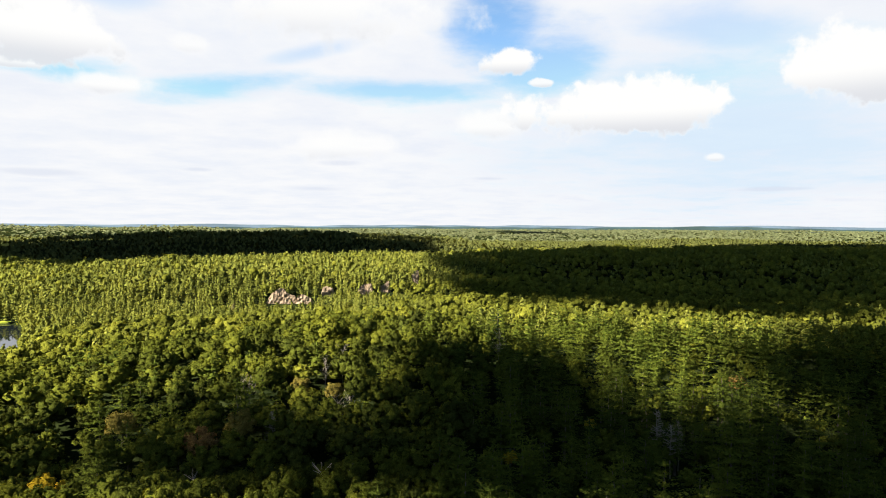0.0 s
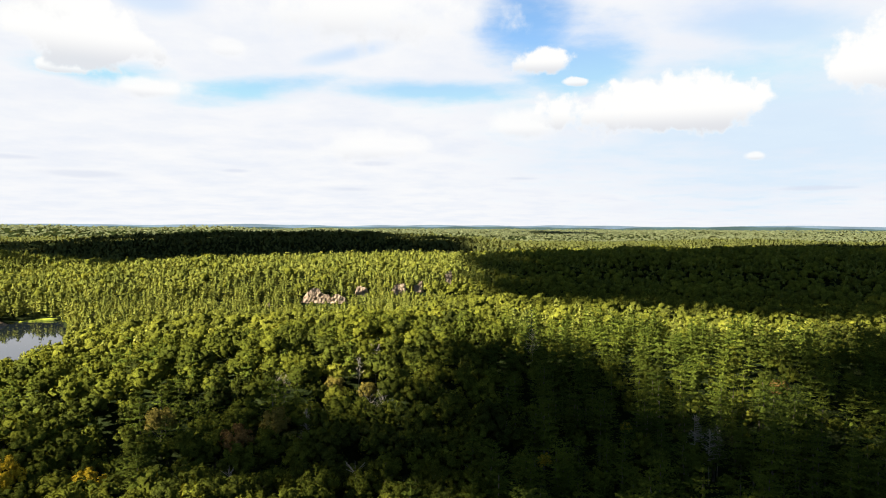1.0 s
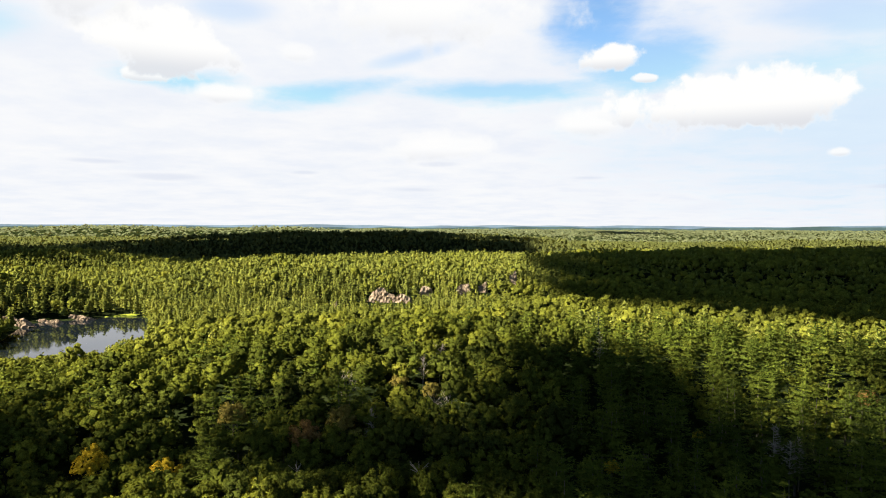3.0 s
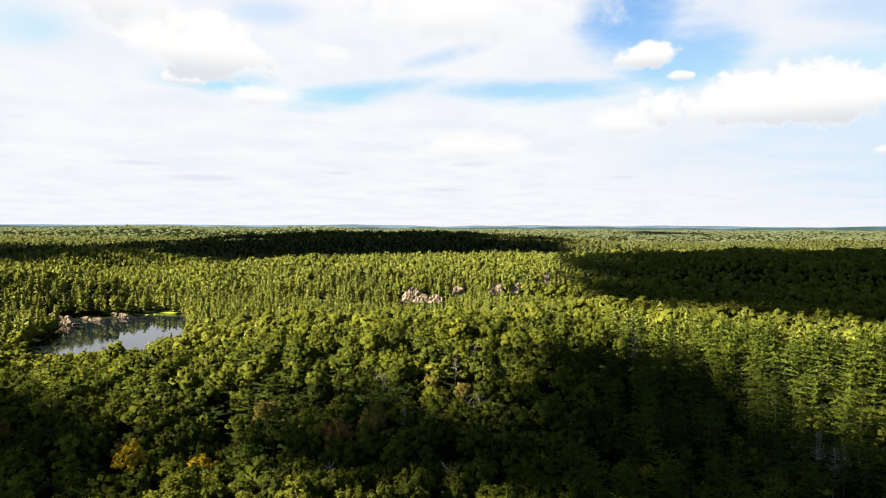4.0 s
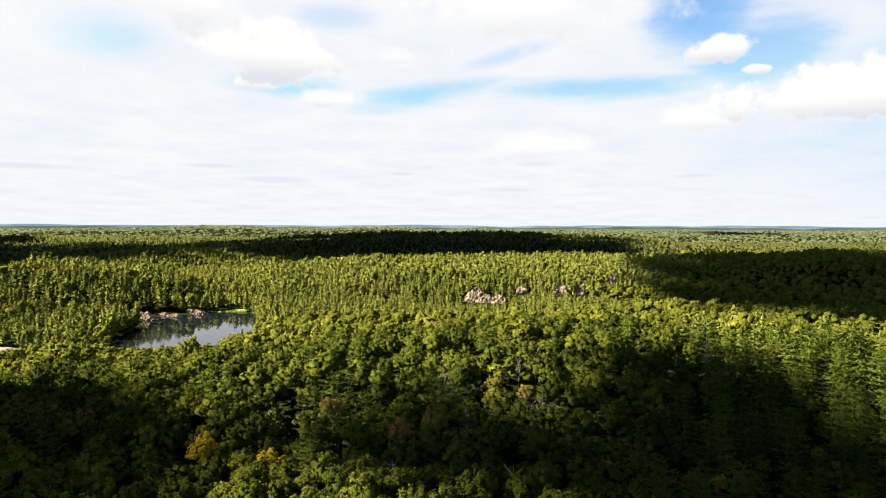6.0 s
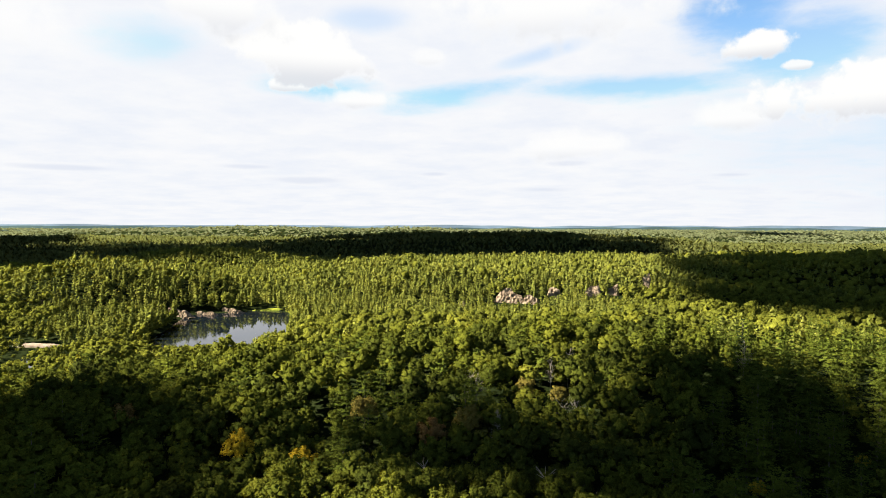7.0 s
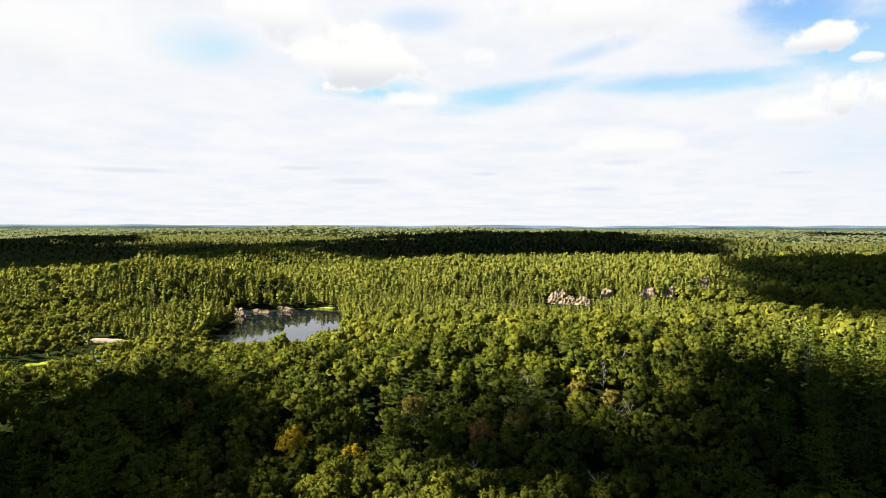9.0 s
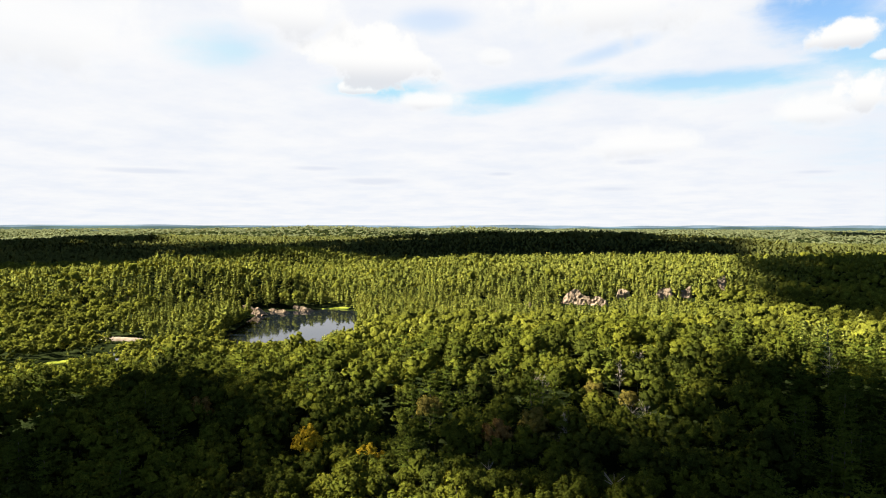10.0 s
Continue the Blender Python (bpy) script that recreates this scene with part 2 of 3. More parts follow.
# centre x, y, half sizes, turn, sharpness, height
HILLS = {
    "near": (70, 296, 265, 112, -10, 1.4, 16.0),
    "near_shoulder": (-158, 190, 135, 52, 42, 1.3, 8.0),
    "mid": (170, 440, 220, 60, -16, 1.4, 9.0),
    "pine": (-215, 795, 272, 200, 8, 2.2, 20.0),
    "right": (420, 930, 480, 235, -4, 2.0, 30.0),
    "left": (-612, 448, 195, 125, 50, 1.8, 18.0),
    "back": (-420, 1500, 620, 240, 5, 1.5, 45.0),
    "back_left": (-1500, 1300, 500, 300, 40, 1.5, 26.0),
    "knoll": (-735, 865, 150, 100, 40, 1.5, 24.0),
    "shore": (-484, 486, 88, 68, 40, 2.0, 15.0),
    "far_left": (-1700, 2300, 700, 350, 25, 1.5, 40.0),
    "far_middle": (-600, 2750, 1100, 300, 6, 1.5, 18.0),
    "far_right": (1300, 2300, 800, 350, -20, 1.5, 12.0),
}
LAKE, POND = (-316, 394, 47, 108, 31), (-340, 252, 9, 20, 35)


def basin(x, y, cx, cy, rx, ry, turn):
    c, s = math.cos(radians(turn)), math.sin(radians(turn))
    u, v = ((x - cx) * c + (y - cy) * s) / rx, (-(x - cx) * s + (y - cy) * c) / ry
    return np.power(np.abs(u) ** 3 + np.abs(v) ** 3, 1 / 3) + 0.08 * wave(x, y, 70, 5)


def land(x, y):
    """Height of the ground over the lake."""
    x, y = np.asarray(x, float), np.asarray(y, float)
    r = np.hypot(x, y)
    h = 2.0 + 0.8 * wave(x, y, 160, 1)
    for cx, cy, rx, ry, turn, sharp, high in HILLS.values():
        h = h + high * mound(x, y, cx, cy, rx, ry, turn, sharp) * (1 + 0.10 * wave(x, y, 150, 2))
    h = h + smooth(r, 1100, 4800) * 36 + smooth(r, 1200, 2600) * 9 * wave(x, y, 900, 3) * (1 - smooth(r, 4000, 4900) * 0.6)
    for b in (LAKE, POND):
        d = basin(x, y, *b)
        shore = smooth(d, 0.97, 1.04)
        h = np.where(d < 1.45, -3.0 + 3.2 * smooth(d, 0.80, 1.0) + 1.0 * shore + (h - 1.2) * smooth(d, 1.0, 1.45), h)
    return h


def mesh_from(name, verts, loops, starts, mats, attr=None):
    """A mesh from arrays: corner points, loops of corner numbers, and where each face starts."""
    me = bpy.data.meshes.new(name)
    me.vertices.add(len(verts))
    me.vertices.foreach_set("co", np.asarray(verts, np.float32).ravel())
    me.loops.add(len(loops))
    me.loops.foreach_set("vertex_index", np.asarray(loops, np.int32))
    me.polygons.add(len(starts))
    me.polygons.foreach_set("loop_start", np.asarray(starts, np.int32))
    me.update(calc_edges=True)
    for m in mats:
        me.materials.append(m)
    if attr is not None:
        a = me.attributes.new("tree_tint", "FLOAT", "POINT")
        a.data.foreach_set("value", np.asarray(attr, np.float32))
    return me


def grid_mesh(name, X, Y, Z, mat):
    nr, nc = X.shape
    i = np.arange(nr * nc).reshape(nr, nc)
    q = np.stack([i[:-1, :-1], i[:-1, 1:], i[1:, 1:], i[1:, :-1]], -1).reshape(-1)
    me = mesh_from(name, np.stack([X, Y, Z], -1).reshape(-1, 3), q, np.arange(0, len(q), 4), [mat])
    me.polygons.foreach_set("use_smooth", np.ones(len(me.polygons), bool))
    return me


AZ = np.radians(np.concatenate([np.arange(-46, 76, 0.6), np.arange(76, 314.1, 3.5)]))
AZ[-1] = AZ[0] + 2 * math.pi
RAD = [0.5]
while RAD[-1] < 9000:
    RAD.append(RAD[-1] + max(6.0, RAD[-1] * (0.011 if 240 < RAD[-1] < 640 else 0.026)))
RA, AA = np.meshgrid(np.array(RAD), AZ, indexing="ij")
GX, GY = -RA * np.sin(AA), RA * np.cos(AA)
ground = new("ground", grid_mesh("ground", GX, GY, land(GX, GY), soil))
tagged(ground, "dark rolling forest floor under the trees", "ground", kind="structure")


def sheet(name, cx, cy, rx, ry, turn, mat, z):
    ang = np.linspace(0, 2 * math.pi, 65)[:-1]
    c, s = math.cos(radians(turn)), math.sin(radians(turn))
    u, v = rx * np.cos(ang), ry * np.sin(ang)
    vs = np.stack([cx + u * c - v * s, cy + u * s + v * c, np.full(64, z)], -1)
    return new(name, mesh_from(name, vs, np.arange(64), [0], [mat]))


tagged(sheet("lake", LAKE[0], LAKE[1], LAKE[2] * 1.45, LAKE[3] * 1.45, LAKE[4], m_water, 0.0), "still dark lake mirroring the bright sky", "water", kind="structure")
tagged(sheet("pond", POND[0], POND[1], POND[2] * 1.45, POND[3] * 1.45, POND[4], m_water, 0.02), "small dark pond below the gravel bank", "water", kind="structure")



def far_hills(name, r, low, swing, seed, colour, label):
    """A plain backdrop of distance: a long line of low hills past the woods."""
    ang = np.radians(np.arange(-60, 90.1, 0.5))
    crest = low + swing * (wave(ang * r, 0 * ang, r * 0.30, seed) + 0.5 * wave(ang * r, 0 * ang, r * 0.09, seed + 1))
    R = np.stack([np.full_like(ang, r - 8), np.full_like(ang, r)])
    A, Z = np.stack([ang, ang]), np.stack([np.full_like(ang, -40.0), crest])
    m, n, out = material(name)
    # glows on its own: daylight and haze are put into the colour
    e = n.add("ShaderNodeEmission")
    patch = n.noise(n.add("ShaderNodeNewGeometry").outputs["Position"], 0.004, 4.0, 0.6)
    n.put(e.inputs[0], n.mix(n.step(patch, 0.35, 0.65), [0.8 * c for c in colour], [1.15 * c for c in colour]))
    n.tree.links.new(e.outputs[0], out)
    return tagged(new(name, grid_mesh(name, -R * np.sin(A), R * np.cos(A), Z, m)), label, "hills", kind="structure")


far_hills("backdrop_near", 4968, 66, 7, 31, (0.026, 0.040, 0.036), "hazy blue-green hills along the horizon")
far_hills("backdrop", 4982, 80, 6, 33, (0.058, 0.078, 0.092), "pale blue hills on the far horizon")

# ---- gravel bank and meadow by the pond ----


def draped(name, cx, cy, rx, ry, turn, mat, lift, seed, label, category):
    """A ragged patch that lies on the land, its rim tucked in."""
    ang, rad = np.linspace(0, 2 * math.pi, 41), np.linspace(0.02, 1, 8)
    R, A = np.meshgrid(rad, ang, indexing="ij")
    rag = 1 + 0.13 * np.sin(3 * A + seed) + 0.08 * np.sin(7 * A + 2 * seed)
    c, sn = math.cos(radians(turn)), math.sin(radians(turn))
    u, v = rx * R * rag * np.cos(A), ry * R * rag * np.sin(A)
    X, Y = cx + u * c - v * sn, cy + u * sn + v * c
    Z = np.maximum(land(X, Y), 0.2) + lift * (1 - smooth(R, 0.75, 1.0)) - 0.5 * smooth(R, 0.92, 1.0)
    return tagged(new(name, grid_mesh(name, X, Y, Z, mat)), label, category, kind="structure")


draped("gravel_bank", -377, 289, 19, 4.5, 10, sand, 1.4, 1, "pale gravel bank beside the small pond", "bank")
draped("gravel_spit", -352, 309, 5, 3, 20, sand, 0.8, 2, "small pale gravel spot by the lake", "bank")
draped("meadow", -344.5, 225, 12, 5, 60, grass, 0.5, 3, "sunny yellow-green grass clearing", "meadow")
draped("shore_meadow", -350, 494, 14, 3.5, 22, grass, 0.7, 4, "yellow-green reedy strip on the lake shore", "meadow")

# ---- rock faces ----
# x, y, width, height, turn of each bare granite face
ROCKS = [
    (-146, 579, 32, 16, 2), (-126, 578, 18, 12, 5), (-111, 612, 15, 12, 0), (-77, 630, 18, 13, 0), (-59, 644, 12, 13, 0), (-30, 690, 10, 16, 0),
    (-182, 548, 6, 10, 15), (-220, 470, 16, 8, 5), (-191, 487, 18, 8, 5), (-236, 464, 10, 7, 5), (-499, 388, 6, 8, 45),
]

# the same, at the water's edge
SHORE_ROCKS = [(-400, 430, 40, 9, -20), (-386, 449, 38, 8, -14), (-373, 468, 30, 6, -8), (-312, 502, 26, 6, 4)]


def rock_face(x, y, wide, high, turn, seed):
    """A broken granite face: ledges and blocks leaning back into the slope, ragged at both ends."""
    nu, nv = int(14 + wide * 1.6), 16
    U, V = np.meshgrid(np.linspace(-0.5, 0.5, nu), np.linspace(0, 1, nv), indexing="ij")
    X, Y, Z = U * wide, np.zeros_like(U), np.zeros_like(U)
    for i in range(nu):
        u = U[i, 0]
        end = 1 - smooth(abs(u), 0.30, 0.5)
        tall = high * (0.15 + 0.85 * end) * (0.80 + 0.45 * noise.noise(Vector((u * wide * 0.10, seed, 0.3))))
        for j in range(nv):
            v = V[i, j]
            up = min(v / 0.7, 1.0)
            q = Vector((u * wide * 0.33, up * tall * 0.33, seed * 3.7))
            block = noise.cell(q) * 0.8 + noise.cell(q * 2.3) * 0.35 + noise.noise(q * 1.3) * 1.2
            Z[i, j] = tall * (up if v <= 0.7 else 1 - (v - 0.7) / 0.3 * 0.6) - 1.5 + 0.12 * noise.cell(q * 1.7)
            Y[i, j] = tall * 0.42 * up - block + (6.0 * (v - 0.7) / 0.3 if v > 0.7 else 0) + 3.0 * (1 - end)
            X[i, j] += 0.3 * noise.cell(q * 1.9 + Vector((9, 0, 0)))
    me = grid_mesh("rock_outcrop", X, Y, Z, granite)
    me.polygons.foreach_set("use_smooth", np.zeros(len(me.polygons), bool))
    ob = new("rock_outcrop", me)
    ob.matrix_world = pose(x, y, float(land(x, y)), 0, 0, turn)
    return tagged(ob, "pinkish bare granite outcrop among the pines", "rock", group="granite outcrops")


# ---- trees ----


def unit(v):
    return v / (np.linalg.norm(v, axis=1, keepdims=True) + 1e-9)


def quads(centre, normal, up, wide, high, rnd, soft, curl=0.25):
    """Slightly bent four-cornered clumps: arrays of centres, facings and sizes. Returns corners and their soft normals."""
    n = len(centre)
    normal = unit(normal)
    side = unit(np.cross(up, normal))
    top = np.cross(normal, side)
    w, h = wide[:, None] / 2, high[:, None] / 2
    j = lambda: rnd.uniform(0.45, 1.3, (n, 1))
    c = [centre - side * w * j() - top * h * j(), centre + side * w * j() - top * h * j() + normal * w * curl * rnd.uniform(-1, 1, (n, 1)),
         centre + side * w * j() + top * h * j(), centre - side * w * j() + top * h * j() + normal * w * curl * rnd.uniform(-1, 1, (n, 1))]
    return np.stack(c, 1).reshape(-1, 3), np.repeat(unit(soft), 4, axis=0)


CORNERS = np.array([(-1, -1, -1), (1, -1, -1), (1, 1, -1), (-1, 1, -1), (-1, -1, 1), (1, -1, 1), (1, 1, 1), (-1, 1, 1)], float) / math.sqrt(3)
SIDES = np.array([(0, 3, 2, 1), (4, 5, 6, 7), (0, 1, 5, 4), (1, 2, 6, 5), (2, 3, 7, 6), (3, 0, 4, 7)])


def lumps(cen, rad, middle, rnd, squash=0.85):
    """Small rounded masses of leaves behind the outer clumps."""
    vs, ns = [], []
    for c, r in zip(cen, rad):
        turn = np.array(Euler((rnd.uniform(0, 6), rnd.uniform(0, 6), rnd.uniform(0, 6))).to_matrix())
        p = CORNERS @ turn.T
        q = (p * rnd.uniform(0.85, 1.15, (8, 1)) * r * np.array([1, 1, squash]) + c)[SIDES].reshape(-1, 3)
        vs.append(q)
        ns.append(unit(p[SIDES].reshape(-1, 3) * 0.4 + unit(q - middle) * 0.8))
    return np.vstack(vs), np.vstack(ns)


def joined(*made):
    return np.vstack([m[0] for m in made]), np.vstack([m[1] for m in made])


def broad_crown(n, seed, high=15.5, wide=5.0, lobes=20, leaf=0.5, core=0.84, dome=0.26, heartwood=True):
    """A domed crown of many billows, each a mass of leaves with clumps standing out of it and dark clefts between."""
    rnd = np.random.RandomState(seed)
    base = np.array([0, 0, high * 0.66])
    k = np.arange(lobes)
    lift = np.clip(-0.28 + 1.27 * (k + 0.5) / lobes + rnd.uniform(-0.09, 0.09, lobes), -0.4, 0.98)
    a = rnd.uniform(0, 2 * math.pi) + k * 2.39996 + rnd.uniform(-0.25, 0.25, lobes)
    uneven = rnd.uniform(0.78, 1.14, lobes)
    out = wide * 0.76 * np.sqrt(np.clip(1 - lift ** 2, 0.02, 1)) * uneven
    cen = base + np.stack([out * np.cos(a), out * np.sin(a), lift * high * dome * uneven], -1)
    rad = wide * 1.18 / math.sqrt(lobes) * rnd.uniform(0.7, 1.25, lobes)
    middle = base - np.array([0, 0, 2.0])
    heart = lumps(np.vstack([cen, base]) if heartwood else cen, np.append(rad * core, wide * 0.55), middle, rnd)
    k = rnd.choice(lobes, n, p=rad ** 2 / (rad ** 2).sum())
    d = rnd.normal(size=(n, 3)) + unit(cen[k] - base) * 0.8
    d[:, 2] += 0.45
    d = unit(d)
    pos = cen[k] + d * rad[k][:, None] * rnd.uniform(0.82, 1.16, (n, 1))
    nor = d + rnd.normal(size=(n, 3)) * 0.45
    size = leaf * rnd.uniform(0.55, 1.5, n)
    soft = d * 0.75 + unit(pos - middle) * 0.55 + rnd.normal(size=(n, 3)) * 0.22
    return joined(heart, quads(pos, nor, rnd.normal(size=(n, 3)), size, size * 0.75, rnd, soft))


def tiers(count, points, seed, high, wide, low=0.2, spire=0.7, flat=0.55):
    """Ragged stacked tiers: the body of a conifer. Each quad is two facets that meet at the stem. flat: rise of a tier over its reach."""
    rnd = np.random.RandomState(seed)
    vs, ns = [], []
    for i in range(count):
        f = i / count
        z = high * (low + (1 - low) * f)
        r = wide * (1 - f) ** spire * rnd.uniform(0.8, 1.15) + 0.2
        tip = min(z + max(r * flat, high * (1 - low) / count * 0.6), high) if i < count - 1 else high
        ang = rnd.uniform(0, 6.28) + 6.2832 * np.arange(points) / points + rnd.uniform(-0.15, 0.15, points)
        rr = r * np.where(np.arange(points) % 2 == 0, 0.55, 1.0) * rnd.uniform(0.72, 1.2, points)
        ring = np.stack([rr * np.cos(ang), rr * np.sin(ang), z + rnd.uniform(-0.25, 0.25, points) * high / count], -1)
        out = np.stack([np.cos(ang), np.sin(ang), np.full(points, 0.75)], -1)
        for k in range(0, points, 2):
            a, b, c = k, (k + 1) % points, (k + 2) % points
            vs += [(0, 0, tip), ring[a], ring[b], ring[c]]
            ns += [(out[b][0] * 0.45, out[b][1] * 0.45, 0.9), out[a], out[b], out[c]]
    return np.array(vs, float), unit(np.array(ns, float))


def pine_crown(whorls, boughs, tufts, seed, high=17.5, wide=4.6, spire=0.70, body=True, low=0.34):
    """Level tiers of plumed boughs round a straight stem: each bough a flat spray of needle tufts that widens, then tapers to a raised tip."""
    rnd = np.random.RandomState(seed)
    P, Nn, U, A, B, S = [], [], [], [], [], []
    for i in range(whorls):
        f = i / whorls
        z0 = high * (low + (1 - low) * f)
        reach = wide * min(1.0, 0.78 + 1.1 * f) * (1 - f) ** spire + 0.5
        nb = max(3, int(boughs * (1.1 - 0.55 * f) + 0.5))
        turn = rnd.uniform(0, 6.28)
        for b in range(nb):
            a = turn + 6.2832 * b / nb + rnd.uniform(-0.35, 0.35)
            length = reach * rnd.uniform(0.55, 1.25)
            rise = rnd.uniform(0.0, 0.22) + 0.45 * f * f
            dz = rnd.uniform(-0.16, 0.16) * high * (1 - low) / whorls
            ca, sa = math.cos(a), math.sin(a)
            for t in range(tufts):
                q = (t + rnd.uniform(0.5, 1.2)) / tufts
                d = length * q
                side = rnd.uniform(-1, 1) * length * 0.40 * math.sin(math.pi * min(0.12 + 0.8 * q, 1.0))
                P.append((d * ca - side * sa, d * sa + side * ca, z0 + dz + rise * d * q - 0.10 * abs(side) + rnd.uniform(-0.08, 0.10)))
                Nn.append((0.1 * ca + rnd.normal() * 0.28, 0.1 * sa + rnd.normal() * 0.28, 1.0))
                S.append((0.42 * ca - 0.3 * sa * side / length + rnd.normal() * 0.1, 0.42 * sa + 0.3 * ca * side / length + rnd.normal() * 0.1, 0.8))
                U.append((ca + rnd.uniform(-0.5, 0.5), sa + rnd.uniform(-0.5, 0.5), 0.25))
                size = (0.30 + 0.15 * length) * rnd.uniform(0.6, 1.3) * (3.2 / math.sqrt(tufts))
                A.append(size * 1.0)
                B.append(size * 0.6)
    P, Nn, U, A, B, S = (np.array(v, float) for v in (P, Nn, U, A, B, S))
    made = quads(P, Nn, U, B, A, rnd, S)
    return joined(made, tiers(whorls, 8, seed + 7, high * 0.90, wide * 0.30, low - 0.1, spire + 0.1, 0.8)) if body else made


def tufted_pine(seed, count, leaf, high=17.0, wide=3.1, low=0.30, spire=0.55, levels=5, points=6):
    """A pine seen from afar: a rounded, ragged cone with tufts standing out of it."""
    rnd = np.random.RandomState(seed)
    f = rnd.uniform(0, 1, count) ** 1.15 * 0.97
    a = rnd.uniform(0, 6.2832, count)
    r = (wide * (1 - f) ** spire + 0.15) * rnd.uniform(0.7, 1.15, count)
    out = np.stack([np.cos(a), np.sin(a), np.full(count, 0.5)], -1)
    pos = np.stack([r * np.cos(a), r * np.sin(a), high * (low + (1 - low) * f) + rnd.uniform(-0.4, 0.6, count)], -1)
    size = leaf * rnd.uniform(0.6, 1.4, count)
    tufts = quads(pos, out + rnd.normal(size=(count, 3)) * 0.4 + np.array([0, 0, 0.5]), rnd.normal(size=(count, 3)), size, size * 0.8, rnd, out + rnd.normal(size=(count, 3)) * 0.3)
    return joined(tiers(levels, points, seed, high * 0.97, wide * 0.85, low, spire, 0.7), tufts)


def limb(bm, p, q, r0, r1, sides=5):
    """A tapered round limb from p to q."""
    p, q = Vector(p), Vector(q)
    turn = (q - p).to_track_quat("Z", "Y").to_matrix()
    rings = [[bm.verts.new(c + turn @ Vector((r * math.cos(6.2832 * k / sides), r * math.sin(6.2832 * k / sides), 0))) for k in range(sides)] for c, r in ((p, r0), (q, r1))]
    for k in range(sides):
        bm.faces.new((rings[0][k], rings[0][(k + 1) % sides], rings[1][(k + 1) % sides], rings[1][k]))
    bm.faces.new(rings[1])


def quad_mesh(name, template, mat, attr=None):
    verts, soft = template
    n = len(verts)
    me = mesh_from(name, verts, np.arange(n), np.arange(0, n, 4), [mat], attr)
    me.polygons.foreach_set("use_smooth", np.ones(len(me.polygons), bool))
    me.normals_split_custom_set_from_vertices(soft.astype(np.float32))
    return me


def bm_mesh(name, bm, mat):
    me = bpy.data.meshes.new(name)
    bm.normal_update()
    bm.to_mesh(me)
    bm.free()
    me.materials.append(mat)
    return me


for k, (x, y, wide, high, turn) in enumerate(ROCKS + SHORE_ROCKS):
    rock_face(x, y, wide, high, turn, 300 + k)


def conifer_share(x, y):
    """How much of the wood is pine at a place."""
    az_ = np.degrees(np.arctan2(-x, y))
    r = np.hypot(x, y)
    s = 0.07 + 0.28 * smooth(wave(x, y, 90, 11), 0.1, 0.8)
    for k, v in (("pine", 0.92), ("left", 0.85), ("shore", 0.85), ("right", 0.45), ("back", 0.8), ("back_left", 0.8), ("knoll", 0.8)):
        s = np.maximum(s, v * smooth(mound(x, y, *HILLS[k][:6]), 0.12, 0.4))
    s = np.maximum(s, 0.82 * smooth(-az_, -1.5, 5.0) * (1 - smooth(r, 330, 400)))
    s = np.maximum(s, 0.75 * smooth(basin(x, y, *LAKE), 1.5, 1.1) * np.maximum(smooth(x + y * 0.5, -95, -60), smooth(y - 0.3 * x, 500, 535)))
    edge = 18 * wave(x, y, 60, 14)
    s = np.maximum(s, 0.93 * smooth(az_, 1.0, 6.0) * smooth(r + edge, 425, 455) * (1 - smooth(az_, 50, 56)))
    s = np.maximum(s, 0.7 * smooth(r, 1000, 1300))
    return s


def growth(x, y):
    """Trees stay low in the valley bottom, on the near shores of the water and below the rock faces."""
    r = np.hypot(x, y)
    low = 0.22 * smooth(r, 300, 360) * smooth(land(x, y), 6.0, 3.0) * (1 - smooth(r, 620, 700)) * smooth(basin(x, y, *LAKE), 1.4, 1.7)
    low = low + 0.66 * np.exp(-((x + 330) ** 2 + (y - 214) ** 2) / 25 ** 2) + 0.62 * np.exp(-((x + 272) ** 2 + (y - 322) ** 2) / 52 ** 2)
    low = low + 0.70 * np.exp(-((x + 352) ** 2 + (y - 268) ** 2) / 25 ** 2)
    for rx, ry, wide, high, _ in ROCKS:
        d = math.hypot(rx, ry)
        low = low + 0.55 * np.exp(-((x - rx * (1 - 18 / d)) ** 2 + (y - ry * (1 - 18 / d)) ** 2) / (wide * 0.5 + 7) ** 2)
    return (1 - np.clip(low, 0, 0.74)) * (1 + 0.10 * wave(x, y, 42, 13))


# places kept free of the common trees: x, y, radius
CLEAR = [(-391, 287, 6), (-382, 288, 8), (-373, 289, 8), (-364, 291, 7), (-366, 281, 6), (-356, 281, 5), (-345, 226, 11), (-336, 219, 9), (-328, 213, 7), (-352, 309, 6), (-340, 252, 11), (-329, 243, 9), (-350, 493, 10)]
for x, y, wide, high, turn in ROCKS:
    d = math.hypot(x, y)
    CLEAR += [(x, y, wide * 0.5 + 1)]
    CLEAR += [(x * (1 - 9 / d), y * (1 - 9 / d), wide * 0.4)]

CLEAR += [(x, y, wide * 0.42) for x, y, wide, high, turn in SHORE_ROCKS]

